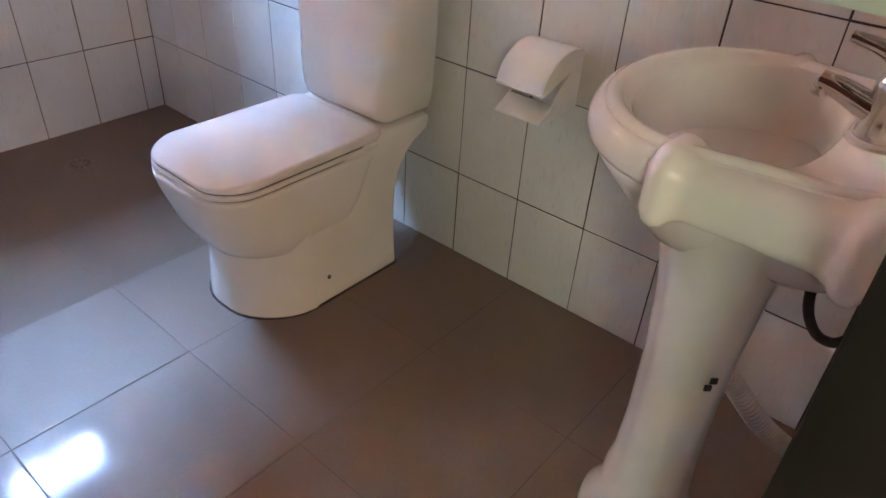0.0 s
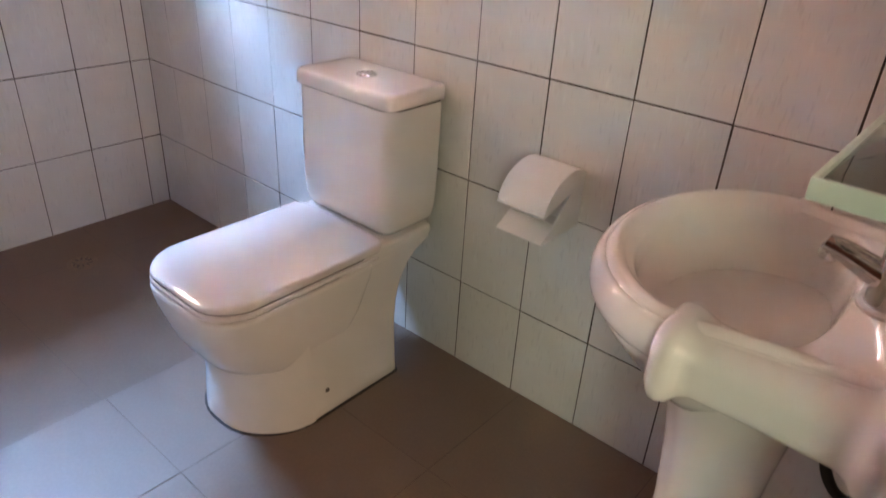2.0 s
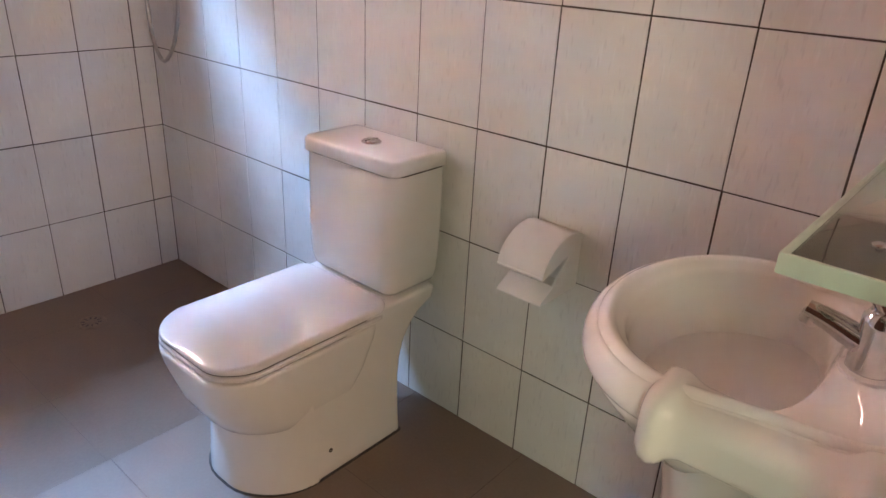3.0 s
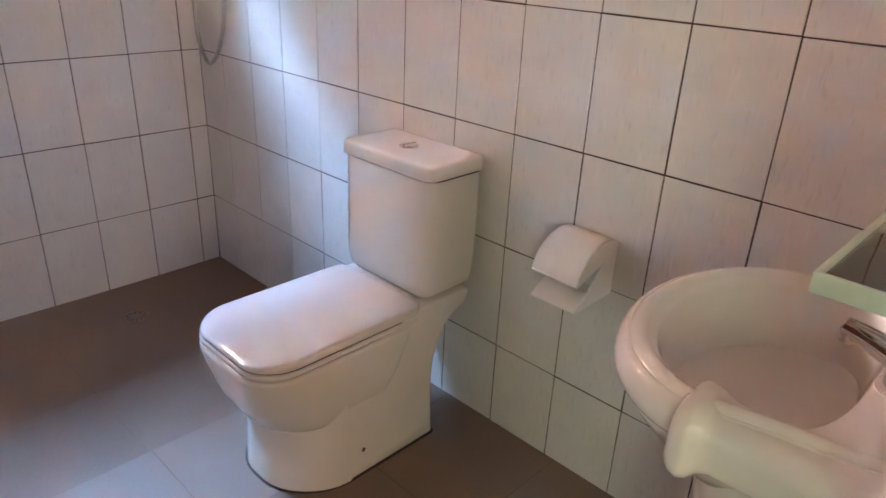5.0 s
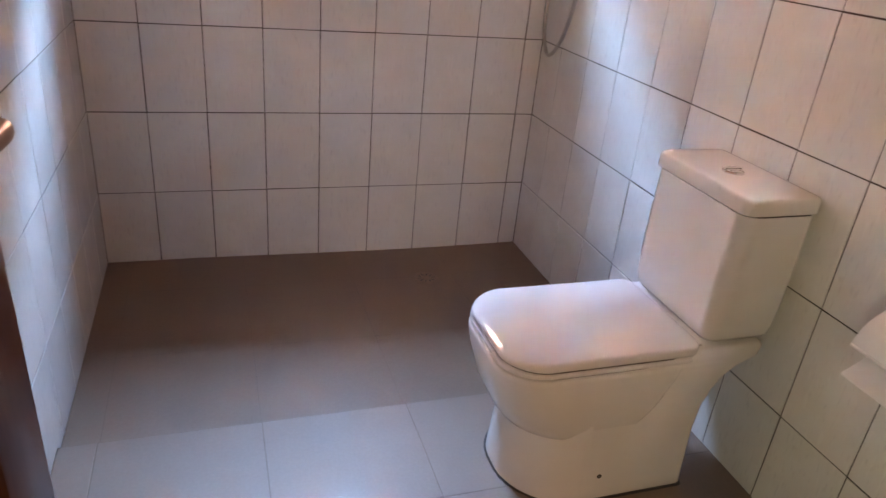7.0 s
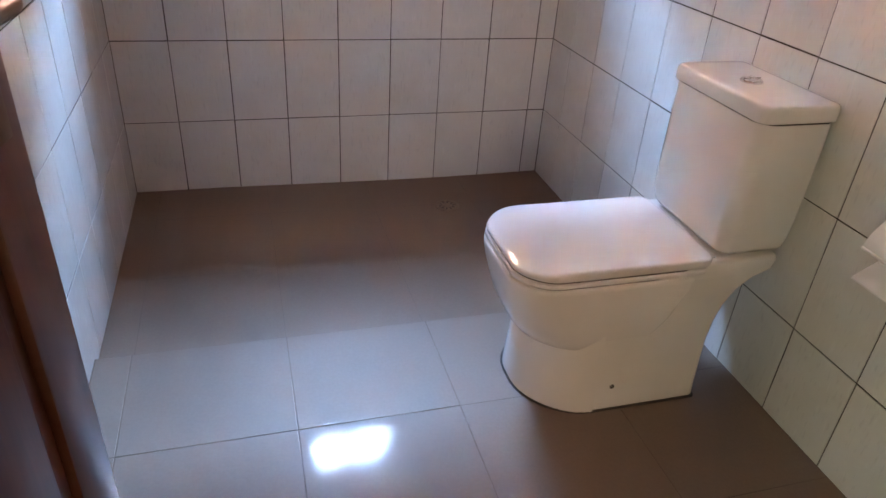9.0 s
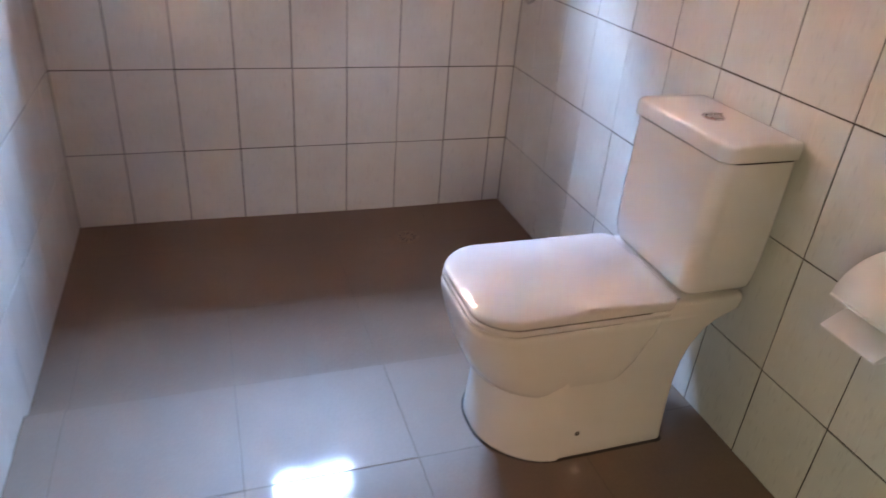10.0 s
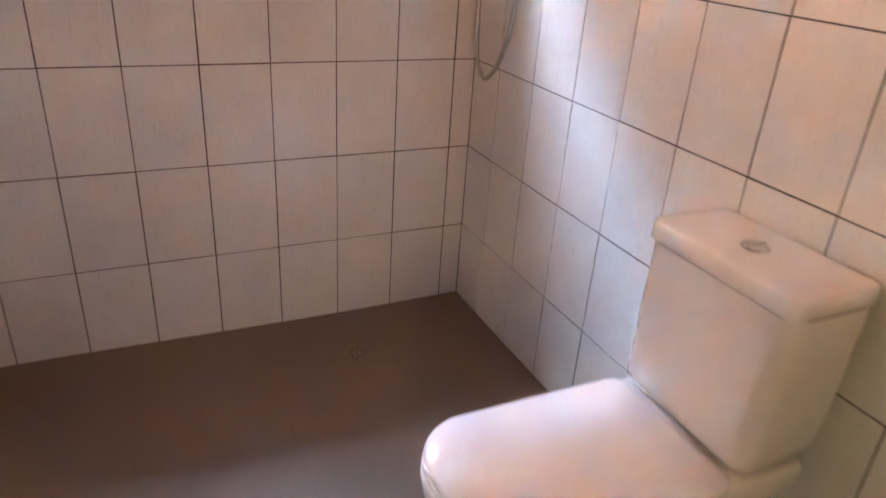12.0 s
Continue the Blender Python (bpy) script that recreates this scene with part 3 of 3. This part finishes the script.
            out.append((SX + (p[0] - SX) * g, SY - 0.045 + (p[1] - SY + 0.045) * g, z))
        rings.append(out)
    part("pedestal", loft(rings), PORCELAIN, b, "white porcelain pedestal", True, 60)
    # small black printed marks on the pedestal
    for x, y, z in ((-0.4490, -2.2935, 0.4735), (-0.4520, -2.2895, 0.4590)):
        bm = new_box(-0.0050, 0.0050, -0.0015, 0.0015, -0.0050, 0.0050)
        bm.transform(pose(x, y, z, 0, 0, -50))
        part("printed_mark", bm, BLACK, b, "small black printed square")


basin()


def tap():
    t = thing("basin_mixer_tap", (SX - 0.012, -2.350, 0.849), "chrome single-lever basin mixer tap", "tap")
    x, y = SX - 0.012, -2.350
    part("base_ring", lathe([(0.0, 0), (0.031, 0), (0.031, 0.004), (0.027, 0.007), (0.0, 0.007)], (x, y, 0.8490), 28), PLASTIC, t, "white sealing ring")
    part("body", lathe([(0.0, 0), (0.025, 0), (0.0245, 0.010), (0.022, 0.022), (0.0215, 0.046), (0.023, 0.058), (0.023, 0.066), (0.017, 0.075), (0.0, 0.078)], (x, y, 0.8545), 28), CHROME, t)
    spout = part("spout", tube([(x, y - 0.004, 0.880), (x, y + 0.025, 0.889), (x, y + 0.052, 0.898), (x, y + 0.078, 0.9035)], 0.012, 16, 8, lambda k: 0.0185 - 0.0075 * k), CHROME, t)
    part("aerator", lathe([(0.0, 0), (0.0095, 0), (0.011, 0.004), (0.011, 0.014), (0.009, 0.018), (0.0, 0.018)], (x, y + 0.074, 0.886), 18, pose(0, 0, 0, 12, 0, 0)), CHROME, spout)
    part("lever", tube([(x, y - 0.004, 0.928), (x, y + 0.010, 0.944), (x, y + 0.030, 0.952), (x, y + 0.062, 0.957)], 0.008, 14, 8, lambda k: 0.015 - 0.0085 * k), CHROME, t)


tap()


def shelf():
    x0, x1, y0, y1, z0, z1 = -0.622, -0.124, SOUTH, -2.277, 1.031, 1.051
    s = thing("bathroom_shelf", ((x0 + x1) / 2, SOUTH, z0), "pale green frosted glass shelf over the washbasin", "shelf")
    part("glass", loft([rounded(x0 + 0.005 + e, x1 - 0.005 - e, y0 + 0.001, y1 - 0.005 - e, z, (0.002, 0.002, 0.004, 0.004), 4) for z, e in ((z0 + 0.006, 0.001), (z0 + 0.007, 0.0), (z1 - 0.007, 0.0), (z1 - 0.006, 0.001))]), GREEN_GLASS, s)
    for n, bx in (("edge_strip", (x0, x0 + 0.005, y0 + 0.001, y1, z0, z1)), ("edge_strip", (x1 - 0.005, x1, y0 + 0.001, y1, z0, z1)), ("front_strip", (x0 + 0.005, x1 - 0.005, y1 - 0.005, y1, z0, z1))):
        part(n, new_box(*bx, bevel=0.0015), GREEN_EDGE, s, "pale green plastic edge")
    for x in (x0 + 0.10, x1 - 0.10):
        br = part("bracket", new_box(x - 0.018, x + 0.018, SOUTH, y1 - 0.04, z0 - 0.004, z0 + 0.0055, bevel=0.002), PLASTIC, s, "white plastic bracket")
        part("plate", new_box(x - 0.022, x + 0.022, SOUTH, SOUTH + 0.006, z0 - 0.045, z0 - 0.004, bevel=0.002), PLASTIC, br)
        part("screw", lathe([(0.0, 0), (0.008, 0), (0.008, 0.002), (0.005, 0.004), (0.0, 0.0045)], (x, y1 - 0.060, z1 - 0.006), 16), CHROME, s, "chrome screw cap")


shelf()


def hoses():
    h = thing("waste_hose", (SX + 0.06, SOUTH, FLOOR), "white corrugated plastic waste hose behind the pedestal", "hose")
    pts = [(SX + 0.085, -2.235, 0.50), (SX + 0.125, -2.25, 0.36), (SX + 0.155, -2.293, 0.29), (SX + 0.175, -2.345, 0.228), (SX + 0.185, -2.39, 0.198), (SX + 0.19, -2.428, 0.185)]
    n = 46
    part("corrugated_tube", tube(pts, 0.02, 14, 46, lambda k: 0.0185 + 0.0028 * math.sin(k * 2 * math.pi * n)), PLASTIC, h)
    s = thing("supply_hose", (SX - 0.05, SOUTH, 0.55), "dark braided water supply hose under the washbasin", "hose")
    part("braided_tube", tube([(SX + 0.03, -2.345, 0.70), (SX + 0.03, -2.352, 0.60), (SX + 0.03, -2.372, 0.556), (SX + 0.032, -2.396, 0.545), (SX + 0.036, -2.414, 0.558), (SX + 0.04, -2.428, 0.60)], 0.0075, 12, 8), RUBBER, s)


hoses()


# ---- shower ----
def shower():
    s = thing("shower_set", (EAST, 0.02, 1.30), "grey metal shower hose hanging in a loop on the tiled wall", "shower")
    x = EAST - 0.035
    part("hose", tube([(x, 0.105, 1.36), (x, 0.112, 1.20), (x, 0.108, 1.02), (x - 0.004, 0.085, 0.905), (x - 0.008, 0.030, 0.842), (x - 0.008, -0.025, 0.862), (x - 0.004, -0.075, 0.935), (x, -0.108, 1.05), (x, -0.118, 1.20), (x - 0.01, -0.115, 1.42)], 0.0075, 12, 14, lambda k: 0.0072 + 0.0006 * math.sin(k * 900)), STEEL_HOSE, s)
    part("outlet", lathe([(0.0, 0), (0.028, 0), (0.028, 0.006), (0.014, 0.010), (0.014, 0.048), (0.0, 0.048)], (EAST, 0.105, 1.375), 24, pose(0, 0, 0, 0, -90, 0)), CHROME, s, "chrome wall outlet")
    part("bracket", new_box(EAST - 0.05, EAST, -0.135, -0.095, 1.42, 1.46, bevel=0.006), CHROME, s, "chrome handset bracket")
    part("handset", tube([(x - 0.010, -0.115, 1.40), (x - 0.014, -0.115, 1.52), (x - 0.035, -0.115, 1.62), (x - 0.075, -0.115, 1.66)], 0.013, 14, 8, lambda k: 0.011 + 0.022 * max(0, k - 0.7) / 0.3), CHROME, s)


shower()


def drain():
    z = shower_z(-0.41, -0.09) + 0.001
    d = thing("floor_drain", (-0.41, -0.09, z), "small round dulled shower drain grate in the brown floor", "drain")
    grate = plain("dulled_drain_metal", (0.215, 0.150, 0.108), 0.60, 0.25, 60.0, 120.0, 0.2)
    part("rim", lathe([(0.036, 0), (0.050, 0), (0.050, 0.003), (0.047, 0.0045), (0.038, 0.004), (0.036, 0.0)], (-0.41, -0.09, z), 36), grate, d)
    g = part("grate", lathe([(0.0, 0), (0.036, 0), (0.036, 0.0025), (0.03, 0.0035), (0.0, 0.0045)], (-0.41, -0.09, z), 36), grate, d)
    for k in range(10):
        a = 2 * math.pi * k / 10
        slot = new("slot", bpy.data.meshes["drain_slot"]) if k else None
        if slot is None:
            me = finish(new_box(-0.006, 0.006, -0.0022, 0.0022, 0.0, 0.0012), "drain_slot", SHADOW_GAP, False)
            me.name = "drain_slot"
            slot = new("slot", me)
        slot.parent = g
        slot.matrix_basis = Matrix.Translation((-0.41, -0.09, z + 0.0030)) @ pose(0, 0, 0, 0, 0, math.degrees(a)) @ Matrix.Translation((0.027, 0, 0))
    return d


drain()


# ---- wall tiles and floor tiles ----
tile_meshes = {}


def tile_mesh(w, h, t, mat, edge=0.0009):
    """A tile in the plane y = 0, its face to -y, with softly broken edges."""
    key = (round(w, 3), round(h, 3), round(t, 4), mat.name)
    if key not in tile_meshes:
        bm = bmesh.new()
        rows = []
        for y, e in ((0.0, 0.0), (-t + edge, 0.0), (-t + edge * 0.3, edge * 0.35), (-t, edge * 1.4)):
            rows.append([bm.verts.new((x, y, z)) for x, z in ((-w / 2 + e, -h / 2 + e), (w / 2 - e, -h / 2 + e), (w / 2 - e, h / 2 - e), (-w / 2 + e, h / 2 - e))])
        for a, b in zip(rows, rows[1:]):
            for i in range(4):
                bm.faces.new((a[i], a[(i + 1) % 4], b[(i + 1) % 4], b[i]))
        bm.faces.new(rows[-1])
        tile_meshes[key] = finish(bm, "tile", mat, False)
    return tile_meshes[key]


def cut(rects, hole):
    """Rectangles (u0, u1, v0, v1) less a hole."""
    out = []
    a0, a1, b0, b1 = hole
    for u0, u1, v0, v1 in rects:
        if u1 <= a0 or u0 >= a1 or v1 <= b0 or v0 >= b1:
            out.append((u0, u1, v0, v1))
            continue
        if u0 < a0:
            out.append((u0, a0, v0, v1))
        if u1 > a1:
            out.append((a1, u1, v0, v1))
        u0, u1 = max(u0, a0), min(u1, a1)
        if v0 < b0:
            out.append((u0, u1, v0, b0))
        if v1 > b1:
            out.append((u0, u1, b1, v1))
    return out


def tile_wall(parent, u_lo, u_hi, joint, place, hole=None, z_lo=-0.03):
    """Tiles of 20 x 30 cm along a wall; place(u, v) gives the pose of a tile's centre."""
    gap = 0.0036
    us = sorted({u_lo, u_hi, *(joint - COL * k for k in range(-20, 20) if u_lo < joint - COL * k < u_hi)})
    vs = sorted({z_lo, CEIL, *(ROW0 + ROW * k for k in range(-2, 9) if z_lo < ROW0 + ROW * k < CEIL)})
    rng = random.Random(len(parent.name) * 7 + 3)
    for u0, u1 in zip(us, us[1:]):
        for v0, v1 in zip(vs, vs[1:]):
            for a0, a1, b0, b1 in cut([(u0, u1, v0, v1)], hole) if hole else [(u0, u1, v0, v1)]:
                w, h = a1 - a0 - gap, b1 - b0 - gap
                if w < 0.006 or h < 0.006:
                    continue
                ob = new("tile", tile_mesh(w, h, T, TILE))
                ob.parent = parent
                ob.matrix_basis = place((a0 + a1) / 2, (b0 + b1) / 2) @ pose(rng.uniform(-0.0006, 0.0006), rng.uniform(-0.0004, 0.0), rng.uniform(-0.0006, 0.0006), rng.uniform(-0.18, 0.18), rng.uniform(-0.12, 0.12), rng.uniform(-0.18, 0.18))


tile_wall(wall_north, WEST, EAST, 0.0, lambda u, v: pose(u, NORTH + T, v), WIN)
tile_wall(wall_east, SOUTH, NORTH, 0.0, lambda u, v: pose(EAST + T, u, v, 0, 0, -90))
tile_wall(wall_west, SOUTH, NORTH, 0.0, lambda u, v: pose(WEST - T, u, v, 0, 0, 90))
tile_wall(wall_south, WEST, EAST, 0.0, lambda u, v: pose(u, SOUTH - T, v, 0, 0, 180), (DOOR_X0 - 0.055, DOOR_X1 + 0.055, -1, DOOR_H + 0.05))

XJ = sorted({WEST + 0.001, EAST - 0.001, -1.50, -1.10, -0.70, -0.30})
rng = random.Random(5)
for x0, x1 in zip(XJ, XJ[1:]):
    for y0, y1 in ((-1.235, STEP_Y), (-1.635, -1.235), (-2.035, -1.635), (SOUTH + 0.001, -2.035)):
        ob = new("tile", tile_mesh(x1 - x0 - 0.0021, y1 - y0 - 0.0021, 0.006, FLOOR_TILE, 0.0009))
        ob.parent = floor
        ob.matrix_basis = pose((x0 + x1) / 2, (y0 + y1) / 2, FLOOR - 0.006 + rng.uniform(-0.0003, 0.0002), 90 + 180, 0, 0) @ pose(0, 0, 0, rng.uniform(-0.1, 0.1), 0, rng.uniform(-0.1, 0.1))

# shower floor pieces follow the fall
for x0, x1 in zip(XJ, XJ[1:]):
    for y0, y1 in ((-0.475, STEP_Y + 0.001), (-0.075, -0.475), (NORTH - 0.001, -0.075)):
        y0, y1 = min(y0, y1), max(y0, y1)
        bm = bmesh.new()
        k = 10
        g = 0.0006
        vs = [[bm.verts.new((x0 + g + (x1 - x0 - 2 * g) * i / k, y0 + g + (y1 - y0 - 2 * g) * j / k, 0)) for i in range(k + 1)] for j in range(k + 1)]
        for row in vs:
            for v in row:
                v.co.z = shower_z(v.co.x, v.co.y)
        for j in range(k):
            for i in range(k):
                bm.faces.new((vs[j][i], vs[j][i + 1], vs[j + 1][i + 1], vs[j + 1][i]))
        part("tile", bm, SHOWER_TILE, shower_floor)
